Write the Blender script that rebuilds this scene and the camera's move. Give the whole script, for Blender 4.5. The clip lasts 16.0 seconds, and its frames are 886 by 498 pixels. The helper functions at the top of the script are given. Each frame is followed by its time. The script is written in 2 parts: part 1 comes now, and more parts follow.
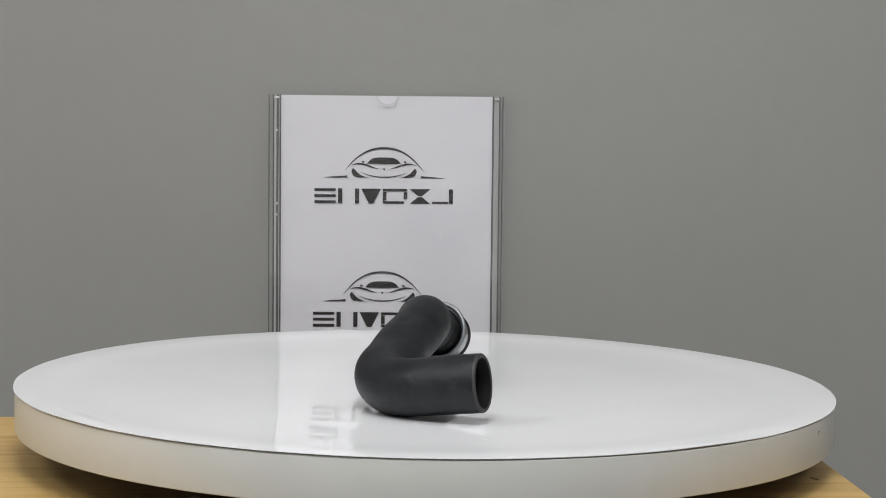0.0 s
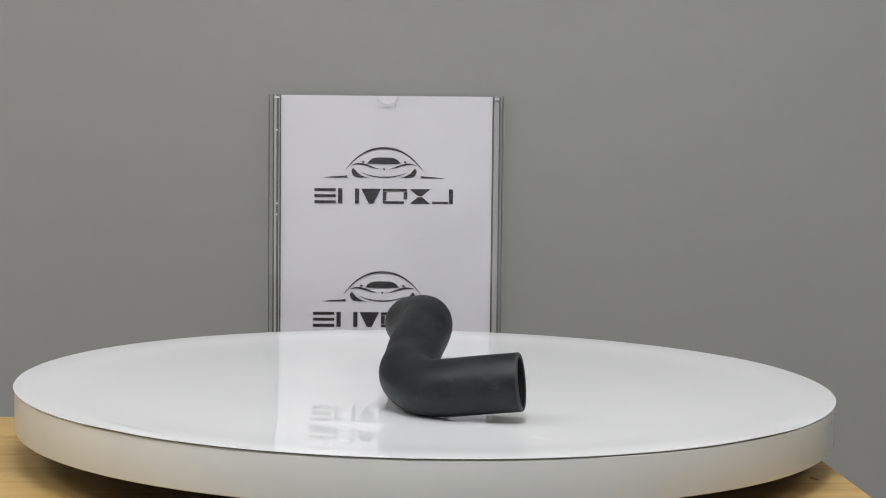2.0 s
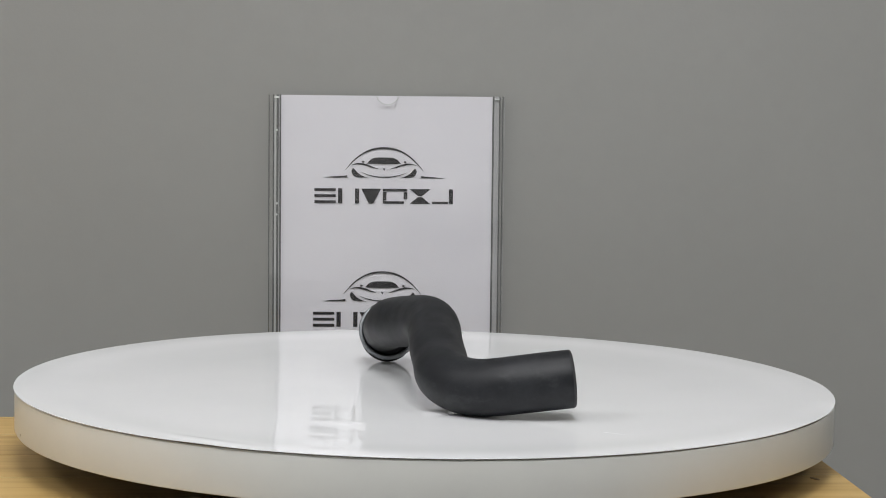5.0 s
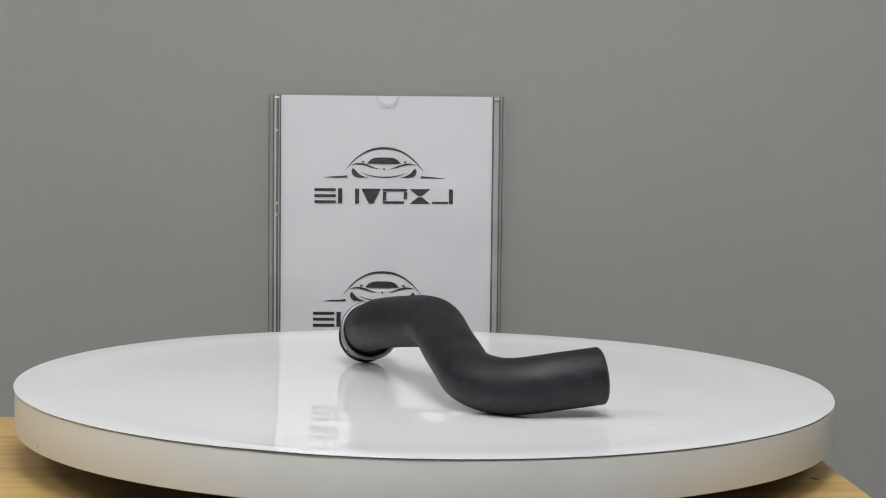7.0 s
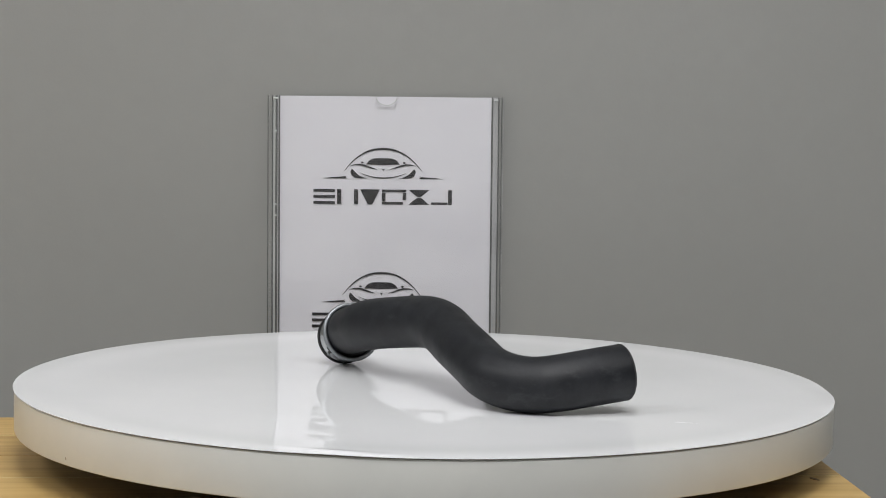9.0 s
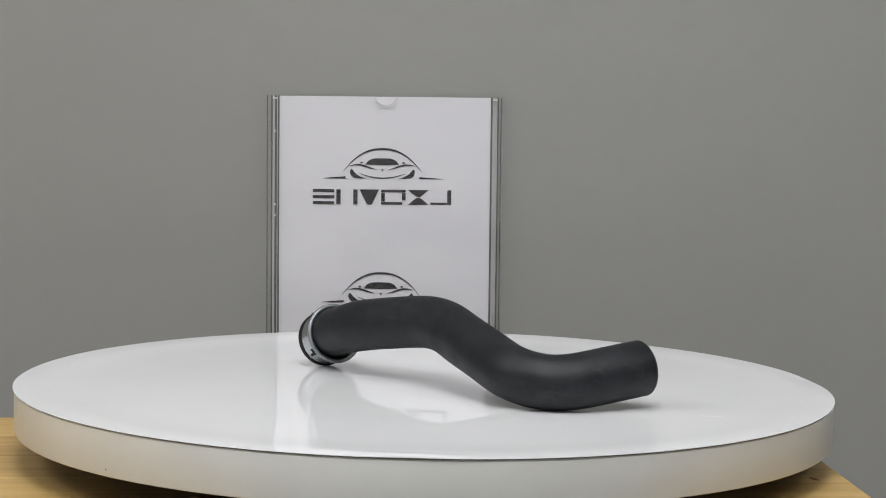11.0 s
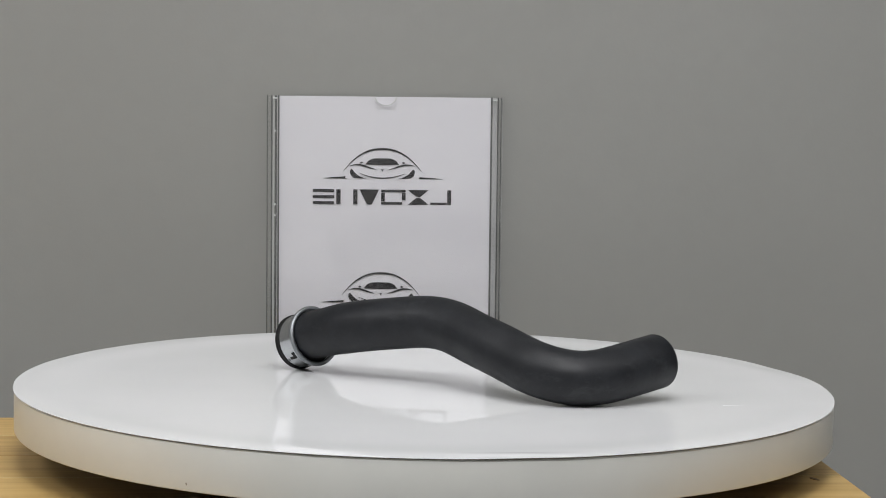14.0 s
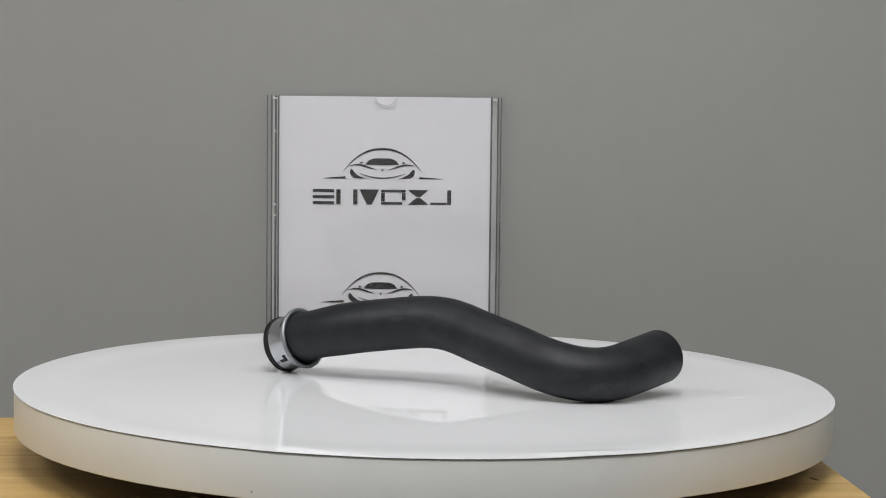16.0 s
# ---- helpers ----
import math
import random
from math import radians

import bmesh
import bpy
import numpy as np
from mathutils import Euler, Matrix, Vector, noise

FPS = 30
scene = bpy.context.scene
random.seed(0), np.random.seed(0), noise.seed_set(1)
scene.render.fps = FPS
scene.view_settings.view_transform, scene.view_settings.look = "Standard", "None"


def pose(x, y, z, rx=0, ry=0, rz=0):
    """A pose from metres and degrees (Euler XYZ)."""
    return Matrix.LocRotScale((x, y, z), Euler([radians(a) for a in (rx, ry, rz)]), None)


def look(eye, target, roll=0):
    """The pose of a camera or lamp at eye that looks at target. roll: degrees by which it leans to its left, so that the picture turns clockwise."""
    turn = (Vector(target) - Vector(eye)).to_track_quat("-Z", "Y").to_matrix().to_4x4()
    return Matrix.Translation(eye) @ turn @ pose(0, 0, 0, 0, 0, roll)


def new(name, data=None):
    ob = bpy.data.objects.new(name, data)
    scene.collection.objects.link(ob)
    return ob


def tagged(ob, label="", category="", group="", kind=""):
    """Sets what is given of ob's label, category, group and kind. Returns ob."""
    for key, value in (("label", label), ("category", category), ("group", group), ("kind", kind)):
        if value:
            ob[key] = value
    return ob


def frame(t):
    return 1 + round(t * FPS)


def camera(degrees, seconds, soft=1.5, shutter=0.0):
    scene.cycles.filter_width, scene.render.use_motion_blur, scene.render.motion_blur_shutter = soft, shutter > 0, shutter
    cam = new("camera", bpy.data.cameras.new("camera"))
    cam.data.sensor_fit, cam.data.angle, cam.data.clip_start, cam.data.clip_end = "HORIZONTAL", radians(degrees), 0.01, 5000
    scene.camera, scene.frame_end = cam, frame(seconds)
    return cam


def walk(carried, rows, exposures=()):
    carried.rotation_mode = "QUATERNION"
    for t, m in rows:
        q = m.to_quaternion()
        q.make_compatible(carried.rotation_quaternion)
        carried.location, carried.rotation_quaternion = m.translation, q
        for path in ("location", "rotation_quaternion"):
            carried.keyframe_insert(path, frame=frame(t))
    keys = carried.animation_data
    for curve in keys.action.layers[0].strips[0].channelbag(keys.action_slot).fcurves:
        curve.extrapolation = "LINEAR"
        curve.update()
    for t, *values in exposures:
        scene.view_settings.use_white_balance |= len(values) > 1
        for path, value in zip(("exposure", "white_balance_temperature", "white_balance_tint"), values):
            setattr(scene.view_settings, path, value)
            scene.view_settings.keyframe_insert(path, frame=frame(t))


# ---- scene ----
cam = camera(25.25, 16.0, soft=0.95)
EYE = Vector((0.0022, -1.4581, 0.2238))
AHEAD = Vector((0.00669, 0.99636, -0.08495))


def view(shift, sink, pan, tilt):
    """The tripod's view, nudged by a few millimetres and turned by hundredths of a degree."""
    eye = EYE + Vector((shift, 0, -sink))
    return look(eye, eye + AHEAD + Vector((pan, 0, tilt)), 0.616)


REST, KNOCK, SETTLED = view(0, 0, 0, 0), view(-0.0015, 0.0013, 0.00126, 0.00105), view(-0.0033, 0.0014, 0.00254, 0.00116)
walk(cam, [(0.0, REST), (3.7, REST), (7.4, REST), (8.0, KNOCK), (9.2, KNOCK), (11.3, SETTLED), (13.6, SETTLED), (16.0, SETTLED)])

# ---- light ----
world = bpy.data.worlds.new("world")
world.use_nodes = True
world.node_tree.nodes["Background"].inputs[0].default_value = (0.8, 0.9, 1.0, 1)
world.node_tree.nodes["Background"].inputs[1].default_value = 0.05
scene.world = world
scene.view_settings.exposure = 0.0


def area_lamp(name, m, size_x, size_y, watts, color):
    lamp = bpy.data.lights.new(name, "AREA")
    lamp.shape, lamp.size, lamp.size_y, lamp.energy, lamp.color = "RECTANGLE", size_x, size_y, watts, color
    ob = new(name, lamp)
    ob.matrix_world = m
    return ob


# ceiling panels added out of view, the side pair for the rim: (x, y, watts)
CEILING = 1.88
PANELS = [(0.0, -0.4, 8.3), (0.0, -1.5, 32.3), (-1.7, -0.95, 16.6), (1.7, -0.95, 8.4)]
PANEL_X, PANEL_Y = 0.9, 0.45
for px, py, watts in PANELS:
    area_lamp("added_panel_light", pose(px, py, CEILING - 0.032), PANEL_X - 0.06, PANEL_Y - 0.06, watts, (0.98, 0.98, 0.99))

# ---- materials ----


class Nodes:
    """A small wrapper that builds a node material round one Principled BSDF."""

    def __init__(self, name, color, rough=0.5, metal=0.0):
        self.mat = bpy.data.materials.new(name)
        self.mat.use_nodes = True
        self.tree = self.mat.node_tree
        self.bsdf = self.tree.nodes["Principled BSDF"]
        self.set("Base Color", (*color, 1))
        self.set("Roughness", rough)
        self.set("Metallic", metal)

    def set(self, key, value):
        self.bsdf.inputs[key].default_value = value

    def add(self, kind, **inputs):
        node = self.tree.nodes.new(kind)
        for key, value in inputs.items():
            node.inputs[key.replace("_", " ")].default_value = value
        return node

    def link(self, a, b):
        self.tree.links.new(a, b)

    def coords(self, scale=(1, 1, 1), rotation=(0, 0, 0)):
        c, m = self.add("ShaderNodeTexCoord"), self.add("ShaderNodeMapping", Scale=scale, Rotation=rotation)
        self.link(c.outputs["Object"], m.inputs["Vector"])
        return m.outputs["Vector"]

    def noise(self, vector, scale, detail=3.0, rough=0.5):
        n = self.add("ShaderNodeTexNoise", Scale=scale, Detail=detail, Roughness=rough)
        self.link(vector, n.inputs["Vector"])
        return n.outputs["Fac"]

    def ramp(self, fac, stops):
        r = self.add("ShaderNodeValToRGB")
        els = r.color_ramp.elements
        while len(els) < len(stops):
            els.new(0.5)
        for e, (at, c) in zip(els, stops):
            e.position, e.color = at, ((c, c, c, 1) if isinstance(c, float) else (*c, 1))
        self.link(fac, r.inputs["Fac"])
        return r.outputs["Color"]

    def mix(self, fac, a, b, blend="MIX"):
        m = self.tree.nodes.new("ShaderNodeMix")
        m.data_type, m.blend_type = "RGBA", blend
        for socket, value in ((m.inputs["Factor"], fac), (m.inputs["A"], a), (m.inputs["B"], b)):
            if isinstance(value, bpy.types.NodeSocket):
                self.link(value, socket)
            elif isinstance(value, tuple):
                socket.default_value = (*value, 1)
            else:
                socket.default_value = value
        return m.outputs["Result"]

    def bump(self, height, strength, distance):
        b = self.add("ShaderNodeBump", Strength=strength, Distance=distance)
        self.link(height, b.inputs["Height"])
        self.link(b.outputs["Normal"], self.bsdf.inputs["Normal"])

    def color(self, socket):
        self.link(socket, self.bsdf.inputs["Base Color"])

    def rough(self, socket):
        self.link(socket, self.bsdf.inputs["Roughness"])


def wall_paint(name, color):
    n = Nodes(name, color, 0.75)
    v = n.coords()
    big = n.ramp(n.noise(v, 1.6, 4, 0.6), [(0.3, tuple(c * 0.96 for c in color)), (0.7, tuple(c * 1.04 for c in color))])
    n.color(n.mix(n.ramp(n.noise(v, 60, 3), [(0.35, 0.0), (0.7, 0.25)]), big, tuple(c * 0.93 for c in color)))
    n.bump(n.noise(v, 260, 3), 0.10, 0.0008)
    return n.mat


GREY_PAINT = wall_paint("grey_wall_paint", (0.277, 0.277, 0.265))
PALE_PAINT = wall_paint("pale_wall_paint", (0.66, 0.655, 0.635))
CEILING_PAINT = wall_paint("ceiling_paint", (0.78, 0.78, 0.76))
FLOOR_GREY = wall_paint("floor_screed", (0.33, 0.32, 0.30))


def sheet_gloss():
    n = Nodes("glossy_white_film", (0.80, 0.80, 0.80), 0.035)
    v = n.coords()
    n.color(n.ramp(n.noise(v, 9, 4), [(0.3, (0.738, 0.746, 0.757)), (0.7, (0.772, 0.779, 0.789))]))
    n.rough(n.ramp(n.noise(v, 40, 5, 0.65), [(0.35, 0.006), (0.75, 0.014)]))
    n.bump(n.noise(v, 22, 2), 0.02, 0.0005)
    n.set("IOR", 1.40)
    n.set("Specular IOR Level", 0.31)
    return n.mat


def rim_paint():
    n = Nodes("off_white_rim_paint", (0.58, 0.55, 0.50), 0.38)
    v = n.coords()
    base = n.ramp(n.noise(v, 14, 4, 0.6), [(0.3, (0.640, 0.646, 0.620)), (0.7, (0.685, 0.691, 0.664))])
    n.color(base)
    n.bump(n.noise(v, 120, 3), 0.12, 0.0006)
    return n.mat


def rubber():
    n = Nodes("black_rubber", (0.022, 0.022, 0.024), 0.5)
    v = n.coords()
    dust = n.ramp(n.noise(v, 38, 7, 0.72), [(0.46, 0.0), (0.74, 1.0)])
    base = n.mix(dust, (0.0044, 0.0054, 0.0080), (0.0150, 0.0168, 0.0208))
    streaks = n.ramp(n.noise(n.coords((30, 17, 44), (0.3, 0.5, 0.8)), 1.0, 7, 0.75), [(0.57, 0.0), (0.74, 1.0)])
    n.color(n.mix(streaks, base, (0.030, 0.032, 0.035)))
    n.rough(n.ramp(n.noise(v, 55, 5, 0.6), [(0.3, 0.43), (0.7, 0.56)]))
    n.set("Specular IOR Level", 0.39)
    n.bump(n.noise(v, 700, 3), 0.18, 0.0004)
    return n.mat


def steel():
    n = Nodes("brushed_steel", (0.50, 0.515, 0.535), 0.3, 1.0)
    v = n.coords((30, 30, 500))
    n.rough(n.ramp(n.noise(v, 3, 4), [(0.3, 0.20), (0.75, 0.28)]))
    n.bump(n.noise(v, 5, 3), 0.015, 0.0002)
    return n.mat


def clear_acrylic():
    n = Nodes("clear_acrylic", (0.9, 0.9, 0.9), 0.02)
    n.tree.nodes.remove(n.bsdf)
    clear = n.add("ShaderNodeBsdfTransparent", Color=(0.992, 0.995, 0.993, 1))
    gloss = n.add("ShaderNodeBsdfGlossy", Roughness=0.07)
    blend = n.add("ShaderNodeMixShader", Fac=0.035)
    n.link(clear.outputs[0], blend.inputs[1])
    n.link(gloss.outputs[0], blend.inputs[2])
    n.link(blend.outputs[0], n.tree.nodes["Material Output"].inputs["Surface"])
    return n.mat


def paper_white():
    n = Nodes("printed_paper", (0.76, 0.75, 0.77), 0.7)
    v = n.coords()
    n.color(n.ramp(n.noise(v, 11, 4, 0.6), [(0.3, (0.668, 0.657, 0.702)), (0.7, (0.708, 0.697, 0.74))]))
    n.bump(n.noise(v, 900, 2), 0.1, 0.0002)
    return n.mat


def pine():
    n = Nodes("varnished_pine", (0.55, 0.36, 0.14), 0.45)
    n.set("Specular IOR Level", 0.3)
    info = n.add("ShaderNodeObjectInfo")
    shift = n.add("ShaderNodeVectorMath")
    shift.operation = "SCALE"
    shift.inputs[0].default_value = (7.1, 3.3, 1.7)
    n.link(info.outputs["Random"], shift.inputs["Scale"])
    c = n.add("ShaderNodeTexCoord")
    moved = n.add("ShaderNodeVectorMath")
    moved.operation = "ADD"
    n.link(c.outputs["Object"], moved.inputs[0])
    n.link(shift.outputs["Vector"], moved.inputs[1])
    m = n.add("ShaderNodeMapping", Scale=(1.6, 34, 34))
    n.link(moved.outputs["Vector"], m.inputs["Vector"])
    grain = n.ramp(n.noise(m.outputs["Vector"], 2.4, 5, 0.62), [(0.28, (0.36, 0.222, 0.078)), (0.5, (0.50, 0.335, 0.128)), (0.72, (0.59, 0.422, 0.178))])
    tone = n.ramp(info.outputs["Random"], [(0.0, (0.86, 0.84, 0.80)), (1.0, (1.08, 1.08, 1.08))])
    n.color(n.mix(1.0, grain, tone, "MULTIPLY"))
    n.bump(n.noise(m.outputs["Vector"], 6, 3), 0.12, 0.0006)
    return n.mat


ZINC = Nodes("zinc_plating", (0.28, 0.295, 0.31), 0.5, 1.0).mat
SHEET_GLOSS, RIM_PAINT, RUBBER, STEEL = sheet_gloss(), rim_paint(), rubber(), steel()
ACRYLIC, PAPER, PINE = clear_acrylic(), paper_white(), pine()
# opaque greys that paint light and shade in the clear acrylic's edges
EDGE_SHADE = Nodes("acrylic_edge_shade", (0.115, 0.118, 0.118), 0.2).mat
EDGE_HALF_SHADE = Nodes("acrylic_edge_half_shade", (0.37, 0.37, 0.375), 0.15).mat
EDGE_SHEEN = Nodes("acrylic_edge_sheen", (0.40, 0.41, 0.40), 0.15).mat
EDGE_GLINT = Nodes("acrylic_edge_glint", (0.62, 0.64, 0.63), 0.15).mat
INK = Nodes("dark_grey_ink", (0.020, 0.019, 0.022), 0.6).mat
SEAL_BLACK = Nodes("black_seal_rubber", (0.005, 0.005, 0.0055), 0.5)
SEAL_BLACK.set("Specular IOR Level", 0.3)
SEAL_BLACK = SEAL_BLACK.mat
# black rubber, darkened further for the shade inside the bore
LINING = Nodes("dull_black_lining_shade", (0.004, 0.004, 0.0045), 0.75)
LINING.set("Specular IOR Level", 0.2)
LINING = LINING.mat
BASE_PLASTIC = Nodes("black_base_plastic", (0.010, 0.0095, 0.009), 0.7).mat
CHIP = Nodes("bare_chip", (0.30, 0.27, 0.23), 0.7).mat
CUT_RUBBER = Nodes("worn_cut_rubber_highlight", (0.028, 0.028, 0.030), 0.6).mat
# grey-brown for the shade in the gap below the film
GAP_SHADE = Nodes("gap_shade_grey", (0.23, 0.205, 0.175), 0.6).mat
GLUE = Nodes("pale_glue_line", (0.54, 0.42, 0.20), 0.4).mat
KNOT = Nodes("dark_pine_knot", (0.19, 0.11, 0.045), 0.45).mat
FIXTURE_WHITE = Nodes("fixture_white_metal", (0.75, 0.75, 0.75), 0.4).mat
# glow of the added panels' diffusers
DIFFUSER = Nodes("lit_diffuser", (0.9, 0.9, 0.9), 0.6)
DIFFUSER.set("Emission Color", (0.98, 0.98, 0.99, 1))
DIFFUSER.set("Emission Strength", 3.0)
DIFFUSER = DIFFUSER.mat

# ---- mesh helpers ----


def part(name, bm, material, parent=None, label="", m=None, smooth=False, angle=40):
    """Links bm as one mesh object, under parent if there is one."""
    bmesh.ops.recalc_face_normals(bm, faces=bm.faces)
    mesh = bpy.data.meshes.new(name)
    for f in bm.faces:
        f.smooth = smooth
    if smooth:
        for e in bm.edges:
            e.smooth = len(e.link_faces) == 2 and e.calc_face_angle(0) < radians(angle)
    bm.to_mesh(mesh)
    bm.free()
    mesh.materials.append(material)
    ob = new(name, mesh)
    if parent:
        ob.parent = parent
    if m:
        ob.matrix_basis = m
    return tagged(ob, label)


def box(x0, x1, y0, y1, z0, z1, bevel=0.0, bm=None):
    bm = bm or bmesh.new()
    made = bmesh.ops.create_cube(bm, size=1.0, matrix=Matrix.LocRotScale(((x0 + x1) / 2, (y0 + y1) / 2, (z0 + z1) / 2), None, (x1 - x0, y1 - y0, z1 - z0)))
    if bevel:
        edges = {e for v in made["verts"] for e in v.link_edges}
        bmesh.ops.bevel(bm, geom=list(edges), offset=bevel, segments=2, affect="EDGES", profile=0.6)
    return bm


def lathe(profile, segs=64, closed=False):
    """Turns a profile of (radius, z) round the z axis."""
    bm = bmesh.new()
    rings = []
    for r, z in profile:
        rings.append([bm.verts.new((r * math.cos(2 * math.pi * i / segs), r * math.sin(2 * math.pi * i / segs), z)) for i in range(segs)])
    pairs = list(zip(rings, rings[1:])) + ([(rings[-1], rings[0])] if closed else [])
    for a, b in pairs:
        for i in range(segs):
            j = (i + 1) % segs
            bm.faces.new((a[i], a[j], b[j], b[i]))
    if not closed:
        for ring in (rings[0], rings[-1]):
            bm.faces.new(ring)
    return bm


def plate(points, depth, bm=None):
    """A flat outline in x, z, given a depth towards -y."""
    bm = bm or bmesh.new()
    front = [bm.verts.new((x, -depth, z)) for x, z in points]
    back = [bm.verts.new((x, 0.0, z)) for x, z in points]
    bm.faces.new(front)
    bm.faces.new(back[::-1])
    for i in range(len(points)):
        j = (i + 1) % len(points)
        bm.faces.new((front[i], back[i], back[j], front[j]))
    return bm


def smoothstep(a, b, x):
    t = min(1.0, max(0.0, (x - a) / (b - a)))
    return t * t * (3 - 2 * t)


# ---- room ----
LEFT, RIGHT, BACK, FRONT, FLOOR, TOP = -2.3, 2.3, 0.5075, -3.4, -0.803, 1.9


def room():
    t = 0.12
    for name, ext, mat, label in (
        ("wall_north", (LEFT - t, RIGHT + t, BACK, BACK + t, FLOOR, TOP), GREY_PAINT, "smooth matt grey painted wall behind the turntable"),
        # out of view; pale so that they bounce light onto the rim
        ("wall_south", (LEFT - t, RIGHT + t, FRONT - t, FRONT, FLOOR, TOP), PALE_PAINT, "plain pale painted wall, unseen, closes the room and bounces light"),
        ("wall_west", (LEFT - t, LEFT, FRONT, BACK, FLOOR, TOP), PALE_PAINT, "plain pale painted wall, unseen, closes the room and bounces light"),
        ("wall_east", (RIGHT, RIGHT + t, FRONT, BACK, FLOOR, TOP), GREY_PAINT, "plain grey painted wall"),
        ("floor", (LEFT - t, RIGHT + t, FRONT - t, BACK + t, FLOOR - t, FLOOR), FLOOR_GREY, "plain grey floor"),
        ("ceiling", (LEFT - t, RIGHT + t, FRONT - t, BACK + t, TOP, TOP + t), CEILING_PAINT, "plain white ceiling"),
    ):
        tagged(part(name, box(*ext), mat), label, name.split("_")[0], kind="structure")


# unseen fixture added round each panel lamp
def added_ceiling_light(x, y):
    light = tagged(new("added_ceiling_light"), "white rectangular flat panel light, added out of view under the ceiling", "ceiling light", "ceiling lights")
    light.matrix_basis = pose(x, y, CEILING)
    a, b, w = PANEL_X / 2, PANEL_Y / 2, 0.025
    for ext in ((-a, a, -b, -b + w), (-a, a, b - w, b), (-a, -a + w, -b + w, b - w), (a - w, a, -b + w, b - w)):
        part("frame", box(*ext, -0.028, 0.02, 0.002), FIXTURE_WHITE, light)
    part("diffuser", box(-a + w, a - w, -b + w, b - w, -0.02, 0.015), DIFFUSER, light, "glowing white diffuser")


room()
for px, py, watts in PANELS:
    added_ceiling_light(px, py)

# ---- desk ----
DESK_Z = -0.053


def pine_desk():
    desk = tagged(new("desk"), "varnished yellow pine desk of glued boards under the turntable", "desk")
    desk.matrix_basis = pose(0.2821, 0.1764, DESK_Z, 0, 0, 3.5)
    length, edges = 1.25, [0.0, 0.0836, 0.166, 0.2476, 0.332, 0.392, 0.45]
    for a, b in zip(edges, edges[1:]):
        part("board", box(-length, 0, -b + 0.0002, -a - 0.0002, -0.032, 0, 0.0012), PINE, desk)
    for b in (edges[1], edges[3]):
        part("glue_line", box(-length + 0.002, -0.002, -b - 0.0007, -b + 0.0007, -0.004, 0.00012), GLUE, desk)
    bm = lathe([(0.0001, 0.0002), (0.0026, 0.0002), (0.003, -0.001)], 14)
    for v in bm.verts:
        v.co.x *= 0.65
        v.co.y *= 2.0
    part("knot", bm, KNOT, desk, "dark oval knot in the pine", pose(-0.0232, -0.2615, 0.0002, 0, 0, 22))
    for x0, y0 in ((-0.09, -0.09), (-length + 0.03, -0.09), (-0.09, -0.42), (-length + 0.03, -0.42)):
        part("leg", box(x0, x0 + 0.06, y0, y0 + 0.06, FLOOR - DESK_Z, -0.032, 0.003), PINE, desk)
    for ext in ((-length + 0.09, -0.09, -0.07, -0.05), (-length + 0.09, -0.09, -0.40, -0.38)):
        part("apron", box(*ext, -0.11, -0.032, 0.002), PINE, desk)
    return desk


pine_desk()

# ---- turntable ----
LEVEL = Matrix.Rotation(0.0098, 4, "Y")     # the platter is not quite level
RADIUS = 0.300
RATE = 4.39                                 # degrees a second


def platter_height(r):
    """The film is dished: flat in the middle, rising towards the edge, where it droops a little."""
    z, steps = -0.0014, 60
    for i in range(steps):
        q = r * (i + 0.5) / steps
        z += r / steps * (0.32 * max(q - 0.187, 0.0) + 0.016 * math.exp(-((q - 0.266) / 0.016) ** 2) - 0.040 * smoothstep(0.272, 0.298, q))
    return z


def cover_sheet():
    """The film on the platter, with an edge that lifts and wanders a little."""
    bm, segs = bmesh.new(), 360
    count = 72
    radii = [0.012 + (RADIUS - 0.012) * (i / (count - 1)) for i in range(count)]
    heights = [platter_height(r) for r in radii]
    lifts = [(-140, 5, 0.0004), (-54, 6, 0.0004), (-40, 5, -0.0004), (20, 12, 0.0003)]

    def edge(deg):
        return sum(h * math.exp(-(((deg - a + 180) % 360 - 180) / w) ** 2) for a, w, h in lifts)

    def ring(k, drop, out=0.0):
        row = []
        for i in range(segs):
            a = 2 * math.pi * i / segs
            wander = 0.0007 * noise.noise((2.2 * math.cos(a), 2.2 * math.sin(a), 3.0)) + 0.0003 * noise.noise((9 * math.cos(a), 9 * math.sin(a), 1.0))
            for at_deg, wide, cut in ((-55, 36, 0.0008), (125, 40, 0.0004)):
                wander -= cut * math.exp(-(((math.degrees(a) - at_deg + 180) % 360 - 180) / wide) ** 2)
            near = smoothstep(0.262, 0.30, radii[k])
            r = radii[k] + wander * near + out
            z = heights[k] + smoothstep(0.280, 0.30, radii[k]) * edge(math.degrees(a)) - drop
            crease = ((math.degrees(a) + 140 + 180) % 360 - 180) / 6
            z += 0.0005 * math.exp(-crease ** 2 - ((radii[k] - 0.2885 - 0.003 * crease) / 0.0035) ** 2)
            row.append(bm.verts.new((r * math.cos(a), r * math.sin(a), z)))
        return row

    rings = [ring(k, 0.0) for k in range(count)]
    rings += [ring(count - 1, 0.00015, 0.0001), ring(count - 1, 0.0005), ring(count - 5, 0.0007), ring(count - 12, 0.0009)]
    for a, b in zip(rings, rings[1:]):
        for i in range(segs):
            j = (i + 1) % segs
            bm.faces.new((a[i], a[j], b[j], b[i]))
    bm.faces.new(rings[0][::-1])
    return bm


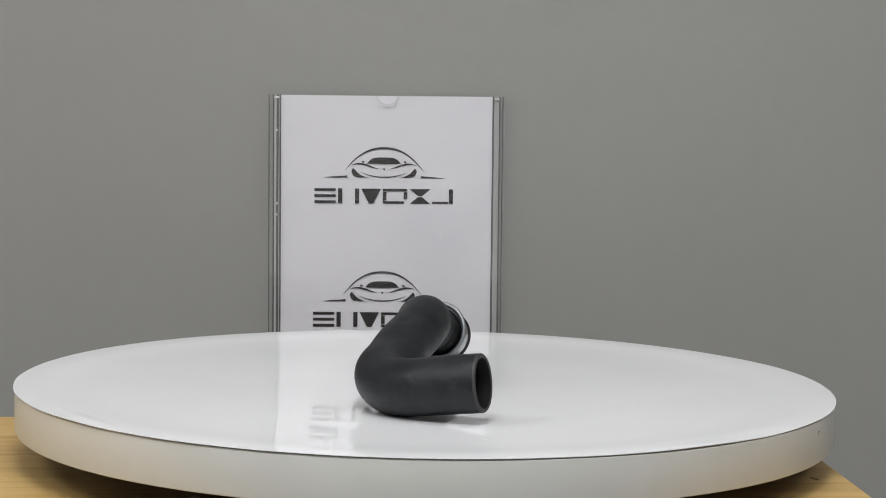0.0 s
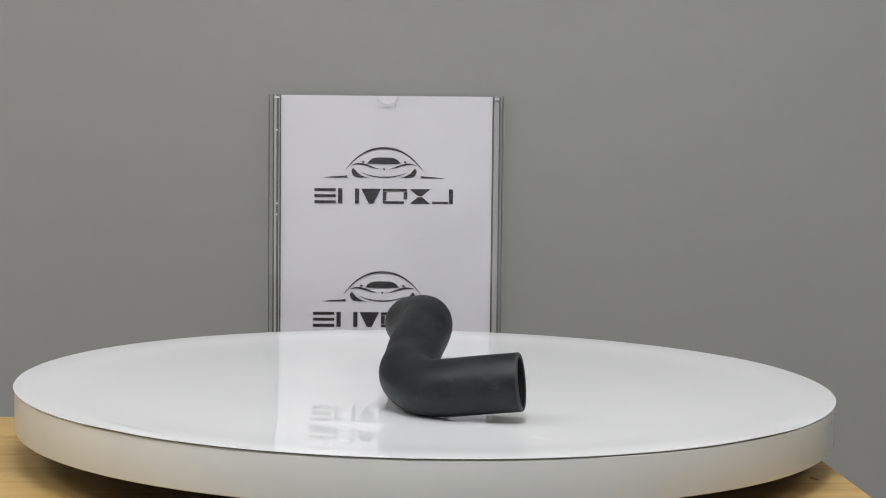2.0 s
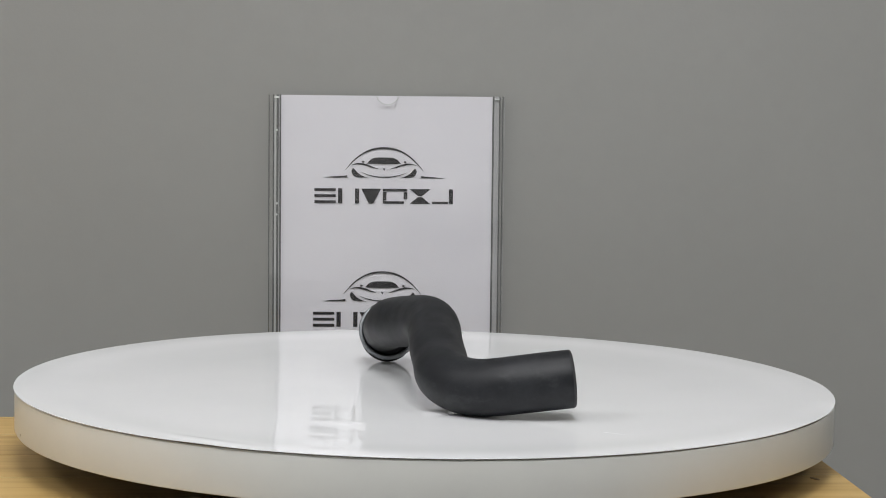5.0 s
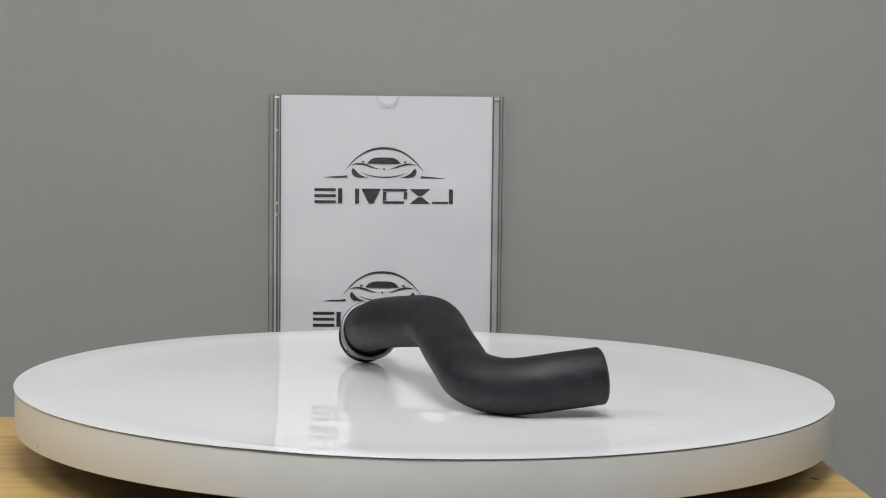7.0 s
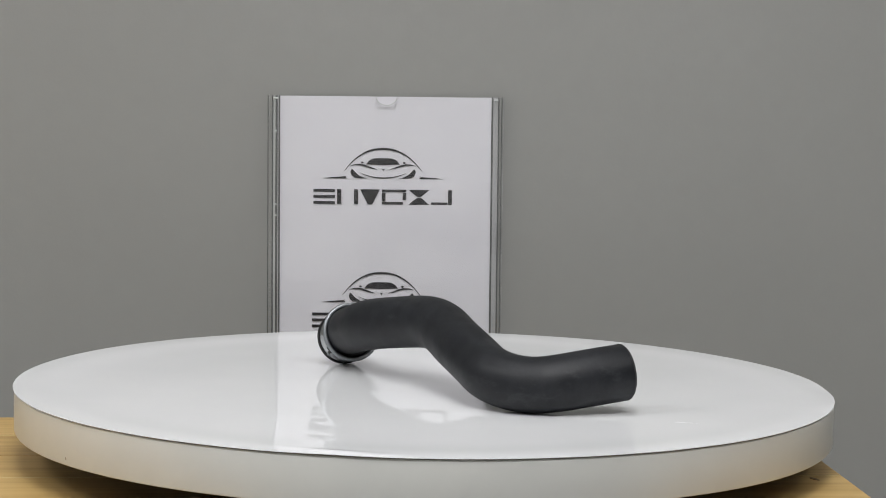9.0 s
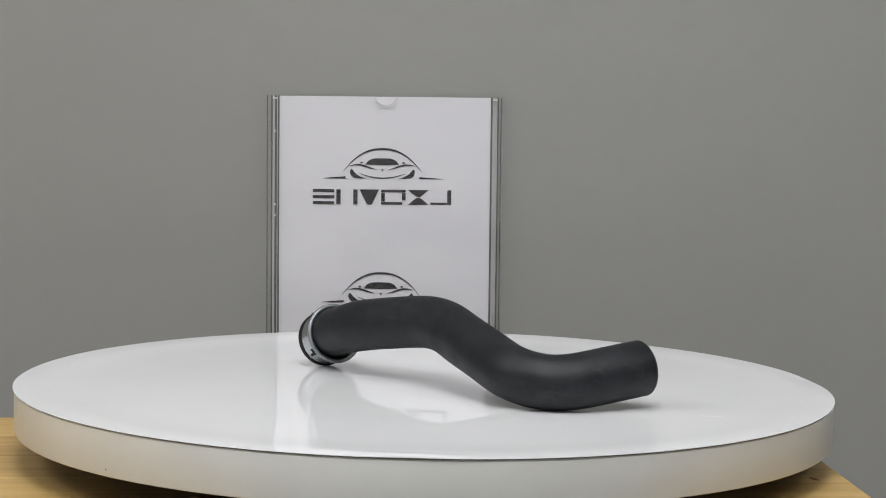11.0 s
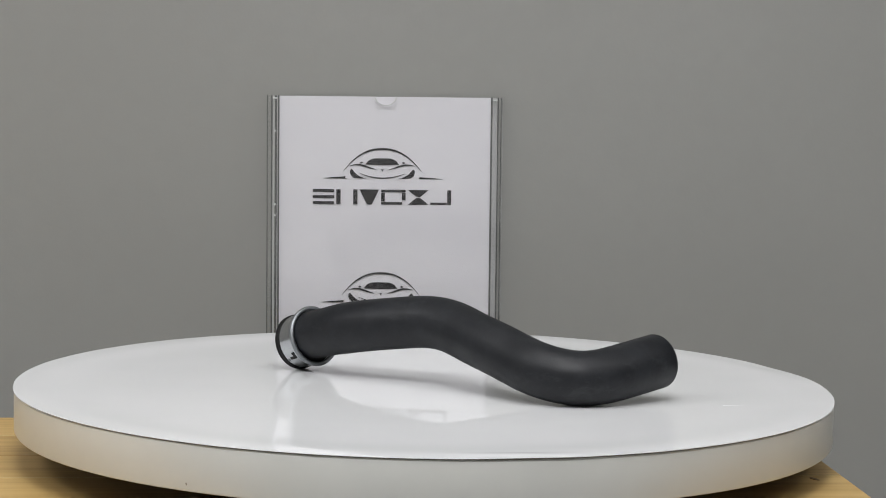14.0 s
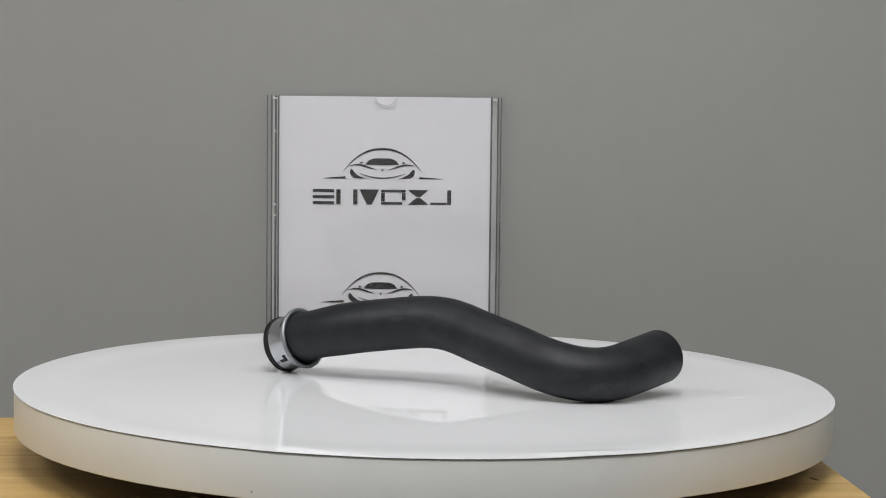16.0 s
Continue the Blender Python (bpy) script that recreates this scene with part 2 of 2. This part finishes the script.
def film_crease(length, width, height):
    """A low pinched ridge along x that fades out at both ends."""
    bm, rows = bmesh.new(), []
    for i in range(15):
        u = 2 * i / 14 - 1
        swell = (1 - u * u) ** 1.5
        rows.append([bm.verts.new((u * length / 2, v * width / 2 * (0.35 + 0.65 * swell) + 0.0012 * u * u, height * swell * (1 - v * v) ** 2 - 0.0002 * abs(v) ** 3)) for v in (-1, -0.66, -0.33, 0, 0.33, 0.66, 1)])
    for a, b in zip(rows, rows[1:]):
        for j in range(6):
            bm.faces.new((a[j], b[j], b[j + 1], a[j + 1]))
    return bm


def turntable():
    table = tagged(new("turntable"), "round white display turntable with a glossy top on the pine desk", "turntable")
    table.matrix_basis = LEVEL
    part("base", lathe([(0.148, -0.0535), (0.15, -0.052), (0.15, -0.043), (0.14, -0.038), (0.05, -0.037), (0.05, -0.029)], 72), BASE_PLASTIC, table, "black plastic motor base", Matrix.Rotation(-0.0098, 4, "Y"), True)
    r = 0.2989
    profile = [(0.02, -0.0030), (0.291, -0.0030), (0.2955, -0.0009), (r - 0.0005, -0.0010), (r, -0.0015), (r, -0.0292), (r - 0.0006, -0.0304), (r - 0.003, -0.0306), (0.02, -0.0306)]
    platter = part("platter", lathe(profile, 256), RIM_PAINT, table, "off-white painted rim", None, True, 30)
    # ring painted as the shadow line under the film's overhang
    part("gap_shade_band", lathe([(0.2960, 0.0), (0.2982, 0.0), (0.2982, -0.0009), (0.2960, -0.0009)], 256, True), GAP_SHADE, platter, "thin grey-brown band painted as the shade under the film's edge", None, True, 30)
    # unseen black disc added to stop bounce onto the desk beneath
    part("underside", lathe([(0.022, -0.0308), (0.288, -0.0308), (0.289, -0.0315), (0.022, -0.0315)], 128, True), BASE_PLASTIC, platter, "black underside, unseen, added to darken the desk below")
    # small chips and scratches in the rim's paint: angle, height, width, length
    for deg, z, w, h in ((-26.6, -0.0092, 0.0010, 0.0032), (-26.2, -0.0082, 0.0018, 0.0009), (-180.6, -0.0258, 0.0010, 0.0016)):
        part("paint_chip", box(-0.0002, 0.00012, -w / 2, w / 2, -h / 2, h / 2, 0.0001), CHIP, platter, "", pose(0, 0, 0, 0, 0, deg) @ pose(0.2989, 0, z, 18))
    part("film_crease", film_crease(0.028, 0.0022, 0.00007), SHEET_GLOSS, platter, "short pinched crease in the film", pose(0.0447, -0.2320, platter_height(0.2363) - 0.00002, 0, 0, 124), True, 60)
    part("cover_sheet", cover_sheet(), SHEET_GLOSS, platter, "glossy white film with slightly lifted edge", None, True, 50)
    return platter


platter = turntable()

# ---- hose ----
TUBE = 0.0194
COURSE = [(0.0373, -0.1691, 0.0264), (0.0078, -0.1592, 0.0229), (-0.0157, -0.1474, 0.0178), (-0.0276, -0.1269, 0.0183), (-0.0313, -0.1061, 0.0230),
          (-0.0241, -0.0896, 0.0266), (-0.0195, -0.0689, 0.0334), (-0.0118, -0.0462, 0.0383), (-0.0038, -0.0249, 0.0449), (-0.0009, -0.0035, 0.0470),
          (-0.0017, 0.0239, 0.0431), (-0.0056, 0.0554, 0.0392), (0.0001, 0.0878, 0.0318), (0.0147, 0.1222, 0.0213)]


def spline(controls, count):
    """Points on a clamped cubic B-spline."""
    n = len(controls)
    knots = [0.0] * 4 + [i / (n - 3) for i in range(1, n - 3)] + [1.0] * 4
    out = []
    for c in range(count):
        u = min(c / (count - 1), 1 - 1e-9)
        k = max(i for i in range(3, n) if knots[i] <= u)
        d = [Vector(controls[j + k - 3]) for j in range(4)]
        for level in range(1, 4):
            for j in range(3, level - 1, -1):
                lo, hi = knots[j + k - 3], knots[j + 1 + k - level]
                a = (u - lo) / (hi - lo)
                d[j] = d[j - 1] * (1 - a) + d[j] * a
        out.append(d[3])
    return out


def sweep(points, rows, segs=56):
    """Carries rings of (index along points, radius) along a line of points without twist."""
    tangents = [(points[min(i + 1, len(points) - 1)] - points[max(i - 1, 0)]).normalized() for i in range(len(points))]
    side = [tangents[0].cross(Vector((0, 0, 1))).normalized()]
    for t in tangents[1:]:
        side.append((side[-1] - t * side[-1].dot(t)).normalized())
    bm, rings = bmesh.new(), []
    for i, r, push in rows:
        up = tangents[i].cross(side[i])
        centre = points[i] + tangents[i] * push
        rings.append([bm.verts.new(centre + (side[i] * math.cos(2 * math.pi * s / segs) + up * math.sin(2 * math.pi * s / segs)) * r) for s in range(segs)])
    for a, b in zip(rings, rings[1:]):
        for i in range(segs):
            j = (i + 1) % segs
            bm.faces.new((a[i], a[j], b[j], b[i]))
    return bm


def radiator_hose():
    hose = tagged(new("radiator_hose"), "bent black rubber radiator hose with steel connector on the turntable", "hose")
    pts = spline(COURSE, 240)
    end = pts[-1] + Vector((0.0003, -0.0009, -0.0017))
    axis = (end - pts[-18]).normalized()
    last = max(i for i in range(240) if (end - pts[i]).dot(axis) > 0.012)
    inner = TUBE - 0.0034
    flare = TUBE * 1.018                      # the cut end is a little wider
    lip = [(0, inner + 0.0011, -0.0004), (0, inner + 0.0022, -0.0010), (0, flare - 0.0010, -0.0007), (0, flare - 0.0002, 0.0001), (0, flare, 0.0012)]
    bore = [(i, inner, 0) for i in range(last, 3, -3)] + [(0, inner + 0.0003, 0.0007), (0, inner + 0.0011, -0.0004)]
    rows = lip + [(i, TUBE * (1 + 0.018 * (1 - smoothstep(0, 34, i)) + 0.002 * noise.noise((i * 0.05, 0, 0)) - 0.05 * smoothstep(last - 16, last - 4, i)), 0) for i in range(4, last + 1, 2)]
    tube = part("tube", sweep(pts, rows), RUBBER, hose, "matt black rubber tube with an open cut end", None, True, 50)

    # inner wall with the mouth's shade put into its colour
    part("lining", sweep(pts, bore), LINING, tube, "inner lining of the tube, darkened for the shade inside", None, True, 50)
    # worn lip with its highlight painted in as lighter grey
    edge = [(0, inner + 0.0009, -0.0006), (0, inner + 0.0022, -0.00125), (0, flare - 0.0009, -0.00112), (0, flare - 0.0001, -0.0002), (0, flare + 0.0001, 0.0007)]
    part("cut_edge", sweep(pts, edge), CUT_RUBBER, tube, "worn grey cut edge, lighter with a painted highlight", None, True, 60)

    fit = Matrix.Translation(end) @ axis.to_track_quat("Z", "Y").to_matrix().to_4x4()
    # z = 0 at the outer end, the hose lies towards -z
    collar = lathe([(0.0192, -0.0030), (0.0200, -0.0030), (0.0206, -0.0034), (0.0207, -0.0155), (0.0214, -0.0178), (0.0206, -0.0195), (0.0192, -0.0190)], 72, True)
    collar = part("connector_collar", collar, STEEL, hose, "shiny steel quick connector collar", fit, True, 50)
    rim = [(0.0217 + 0.0018 * math.cos(a), -0.0202 + 0.0018 * math.sin(a)) for a in [2 * math.pi * i / 14 for i in range(14)]]
    lift = fit.to_3x3().inverted() @ Vector((0, 0, 0.0009))
    part("rolled_rim", lathe(rim, 72, True), ZINC, collar, "pale zinc-plated rolled rim", Matrix.Translation(lift), True, 60)
    part("seal_ring", lathe([(0.0150, -0.005), (0.0150, 0.0012), (0.0160, 0.0022), (0.0202, 0.0022), (0.0211, 0.0014), (0.0213, 0.0002), (0.0208, -0.0006), (0.0208, -0.0011), (0.0213, -0.0017), (0.0212, -0.0026), (0.0206, -0.0033), (0.0190, -0.005)], 64, True), SEAL_BLACK, hose, "black rubber seal ring", fit, True, 50)
    part("inner_sleeve", lathe([(0.0150, -0.002), (0.0150, -0.030), (0.0165, -0.030), (0.0195, -0.012), (0.0195, -0.002)], 64, True), SEAL_BLACK, hose, "black plastic sleeve", fit, True, 50)
    # slots and a dimple pressed into the collar, on its lower side
    down = (fit.to_3x3().inverted() @ Vector((-0.84, -0.25, -0.48)))
    a0 = math.degrees(math.atan2(down.y, down.x))
    for da, z, w, h in ((0, -0.0112, 0.0022, 0.0066), (6, -0.0135, 0.0050, 0.0022)):
        m = fit @ pose(0, 0, 0, 0, 0, a0 + da) @ pose(0.02055, 0, z)
        part("slot", box(0, 0.0005, -w / 2, w / 2, -h / 2, h / 2, 0.0002), BASE_PLASTIC, collar, "dark slot cut in the collar", fit.inverted() @ m)
    bm = bmesh.new()
    bmesh.ops.create_uvsphere(bm, u_segments=16, v_segments=10, radius=0.0015)
    part("dimple", bm, ZINC, collar, "", pose(0, 0, 0, 0, 0, a0 - 3) @ pose(0.0200, 0, -0.0048), True)
    return hose


hose = radiator_hose()

# ---- sign ----
PAPER_W, PAPER_H = 0.2085, 0.297
SIGN = pose(-0.0415, 0.500, 0.2079)         # middle of the paper's top edge
UNIT = 0.2091 / 375                         # drawing unit of the print


def at(x, y):
    """From the print's drawing units to x, z on the paper."""
    return (x - 684.5) * UNIT, (170.0 - y) * UNIT


def stroke(line, widths):
    """The outline of a tapered line."""
    up, low = [], []
    for i, p in enumerate(line):
        a, b = Vector(line[max(i - 1, 0)]), Vector(line[min(i + 1, len(line) - 1)])
        d = (b - a).normalized()
        nrm = Vector((-d.y, d.x)) * widths[i] / 2
        up.append(tuple(Vector(p) + nrm))
        low.append(tuple(Vector(p) - nrm))
    return up + low[::-1]


def arc(x0, y0, x1, y1, rise, count=25):
    """An arc of points from one end to the other, rising in the middle."""
    out = []
    for i in range(count):
        t = i / (count - 1)
        out.append((x0 + (x1 - x0) * t, y0 + (y1 - y0) * t - rise * (1 - abs(2 * t - 1) ** 2.1)))
    return out


def tapered(count, mid, end):
    return [end + (mid - end) * math.sin(math.pi * i / (count - 1)) for i in range(count)]


def emblem_shapes():
    """Plain shapes of the car emblem: outlines in drawing units."""
    mirror = lambda pts: [(1361 - x, y) for x, y in pts]
    dome = [(611.5 + 138 * i / 40, 302 - 39.5 * (1 - abs(2 * i / 40 - 1) ** 2.3)) for i in range(41)]
    shapes = [stroke(dome, tapered(41, 3.6, 0.8))]
    shapes.append([(650, 290), (656, 283), (662, 280), (668, 279), (692, 279), (698, 280), (705, 283.5), (710, 290), (680, 291)])
    brow = stroke([(623, 292.5), (632, 290.6), (641, 290.8), (650, 293), (659, 296.2), (669, 299)], [0.6, 2.2, 3.2, 3.2, 2.4, 0.6])
    lamp = [(622.5, 304), (623.5, 300), (626, 298), (629, 301.5), (634, 307), (640, 311), (647, 313.8), (654, 315), (640, 315), (630, 314), (625, 310.5)]
    ground = [(572, 315.4), (590, 313.2), (609, 312), (616, 311), (613.5, 313), (617, 315.2), (600, 315.4)]
    for s in (brow, lamp, ground):
        shapes += [s, mirror(s)]
    shapes.append(stroke(arc(640, 305.5, 721, 305.5, -8.6), tapered(25, 2.2, 0.6)))
    for cx in (643.2, 717.8):
        shapes.append([(cx + 2.4 * math.cos(i * math.pi / 5), 286.8 + 1.7 * math.sin(i * math.pi / 5)) for i in range(10)])
    shapes.append([(677.8, 297.4), (680.5, 298.6), (683.2, 297.4), (680.5, 302.5)])
    return shapes


def caption_shapes():
    """Six plain bar shapes under the emblem."""
    y0, y1, w = 334.5, 361.0, 6.0
    bar = lambda xa, xb, ya, yb: [(xa, ya), (xb, ya), (xb, yb), (xa, yb)]
    mid = (y0 + y1) / 2
    return [bar(557, 595, y0, y0 + 5), bar(557, 595, mid - 2.5, mid + 2.5), bar(557, 595, y1 - 5, y1),
            bar(599, 606.5, y0, y1), bar(629, 636.5, y0, y1),
            [(640, y0), (675, y0), (661.5, y1), (653.5, y1)],
            bar(678.5, 722, y0, y0 + 4.5), bar(678.5, 716, y1 - 4.5, y1), bar(678.5, 685, y0 + 5.5, y1 - 5.5), bar(715.5, 722, y0 + 5.5, y1 - 8),
            [(726, y0), (763, y0), (748, 347), (741, 347)], [(726, y1), (741, 348.5), (748, 348.5), (763, y1)],
            bar(796, 803, y0, y1), bar(766, 795, y1 - 4.5, y1)]


def printed_sheet(stand):
    bm = bmesh.new()
    cols, rows = 24, 34
    faces = {}
    for side in (0, 1):
        for j in range(rows + 1):
            for i in range(cols + 1):
                x, z = (i / cols - 0.5) * PAPER_W, -j / rows * PAPER_H
                y = 0.00042 * math.sin(x * 31 + z * 9 + 0.6) * math.cos(z * 23 - x * 7) + side * 0.0001
                faces[side, j, i] = bm.verts.new((x, y, z))
    for side in (0, 1):
        for j in range(rows):
            for i in range(cols):
                bm.faces.new([faces[side, j + b, i + a] for a, b in ((0, 0), (0, 1), (1, 1), (1, 0))])
    for j in range(rows):
        for i in (0, cols):
            bm.faces.new((faces[0, j, i], faces[0, j + 1, i], faces[1, j + 1, i], faces[1, j, i]))
    for i in range(cols):
        for j in (0, rows):
            bm.faces.new((faces[0, j, i], faces[0, j, i + 1], faces[1, j, i + 1], faces[1, j, i]))
    sheet = part("paper_sheet", bm, PAPER, stand, "white printed paper", None, True)
    for name, shapes in (("emblem", emblem_shapes()), ("caption_bar", caption_shapes())):
        for dx, dy in ((0, 0), (-1.5, 221)):
            for s in shapes:
                pts = [at(x + dx, y + dy) for x, y in s]
                part(name, plate(pts, 0.00008), INK, sheet, "", Matrix.Translation((0, -0.00055, 0)))


def sign_holder():
    stand = tagged(new("sign_holder"), "clear acrylic sign holder with printed paper on the grey wall", "sign holder")
    stand.matrix_basis = SIGN
    half, top, foot = PAPER_W / 2, 0.0005, -0.3065
    printed_sheet(stand)
    # front panel with a thumb notch in its upper edge
    notch = [(0.0102 * math.cos(a) + 0.0006, top - 0.0088 * math.sin(a)) for a in [math.pi * i / 20 for i in range(21)]]
    outline = [(-half, top), (-half, foot + 0.0065), (half, foot + 0.0065), (half, top)] + notch
    front = part("front_panel", plate(outline, 0.0018), ACRYLIC, stand, "clear acrylic with a thumb notch", Matrix.Translation((0, -0.0014, 0)))
    back = part("back_panel", box(-half, half, 0.0012, 0.0032, foot + 0.004, top), ACRYLIC, stand, "clear acrylic")
    rails, low, high = [], foot + 0.004, top + 0.0006
    # light and shade in the channels' clear cut edges, painted as strips, outwards from the paper: (from, to, depth at
    # the front, material)
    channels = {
        1: [(0.0004, 0.0015, -0.0034, EDGE_SHADE), (0.0017, 0.0065, -0.0036, EDGE_HALF_SHADE), (0.0068, 0.0077, -0.0052, EDGE_SHADE), (0.0099, 0.0106, -0.0058, EDGE_SHADE), (0.0114, 0.0118, -0.0062, EDGE_HALF_SHADE)],
        -1: [(0.0003, 0.0011, -0.0034, EDGE_SHADE), (0.0013, 0.0023, -0.0036, EDGE_HALF_SHADE), (0.0025, 0.0039, -0.0040, EDGE_SHADE), (0.0043, 0.0065, -0.0046, EDGE_SHEEN), (0.0067, 0.0078, -0.0052, EDGE_SHADE), (0.0116, 0.0120, -0.0062, EDGE_SHADE)],
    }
    for s, strips in channels.items():
        a, b = sorted((s * (half + 0.0003), s * (half + 0.0120)))
        rails.append(part("side_channel", box(a, b, -0.0068, -0.0064, low, high), ACRYLIC, stand, "clear acrylic side channel"))
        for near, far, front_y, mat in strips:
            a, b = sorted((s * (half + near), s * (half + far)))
            rails.append(part("channel_edge_shading", box(a, b, front_y, 0.0030, low, high - 0.0008, 0.0002), mat, stand))
        # bright glint at the channel's top, painted as a pale strip
        a, b = sorted((s * (half + 0.0019), s * (half + 0.0066)))
        part("top_glint", box(a, b, -0.0062, 0.0, high - 0.0042, high - 0.0026, 0.0005), EDGE_GLINT, stand, "pale strip painted as a glint at the channel's top")
    # small glints on the left channel, put in as pale beads
    for z in (-0.0345, -0.107, -0.118):
        bm = bmesh.new()
        bmesh.ops.create_uvsphere(bm, u_segments=10, v_segments=8, radius=0.0011)
        part("glint_bead", bm, EDGE_GLINT, stand, "small pale bead painted as a glint", Matrix.Translation((-half - 0.0038, -0.0045, z)), True)
    # the clear notch's bright rim and grey line, painted as two arcs
    for grow, wide, mat in ((0.0, 0.0007, EDGE_GLINT), (0.00055, 0.0003, EDGE_HALF_SHADE)):
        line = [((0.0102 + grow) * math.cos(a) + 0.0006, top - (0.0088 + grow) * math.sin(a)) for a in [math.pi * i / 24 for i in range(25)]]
        part("notch_edge_sheen", plate(stroke(line, [wide] * 25), 0.0003), mat, front, "", Matrix.Translation((0, -0.0008 - grow, 0)))
    base = part("bottom_ledge", box(-half - 0.012, half + 0.012, -0.0068, 0.0032, foot, foot + 0.0038, 0.0006), ACRYLIC, stand, "clear acrylic bottom ledge")
    for x in (-half * 0.7, half * 0.7):
        for z in (-0.05, foot + 0.05):
            part("mounting_pad", box(x - 0.012, x + 0.012, 0.0032, 0.0075, z - 0.012, z + 0.012, 0.0008), FIXTURE_WHITE, stand, "white foam mounting pad")
    for ob in (front, back, base, *rails):
        ob.visible_shadow = False   # clear panes let the light in; the painted strips cast no shadow
    return stand


sign_holder()


def motions():
    spin = [(i * 0.5, Matrix.Rotation(radians(RATE * i * 0.5), 4, "Z")) for i in range(33)]
    walk(platter, spin)
    walk(hose, [(t, LEVEL @ Matrix.Translation((0, 0, -0.0004)) @ m) for t, m in spin])


motions()
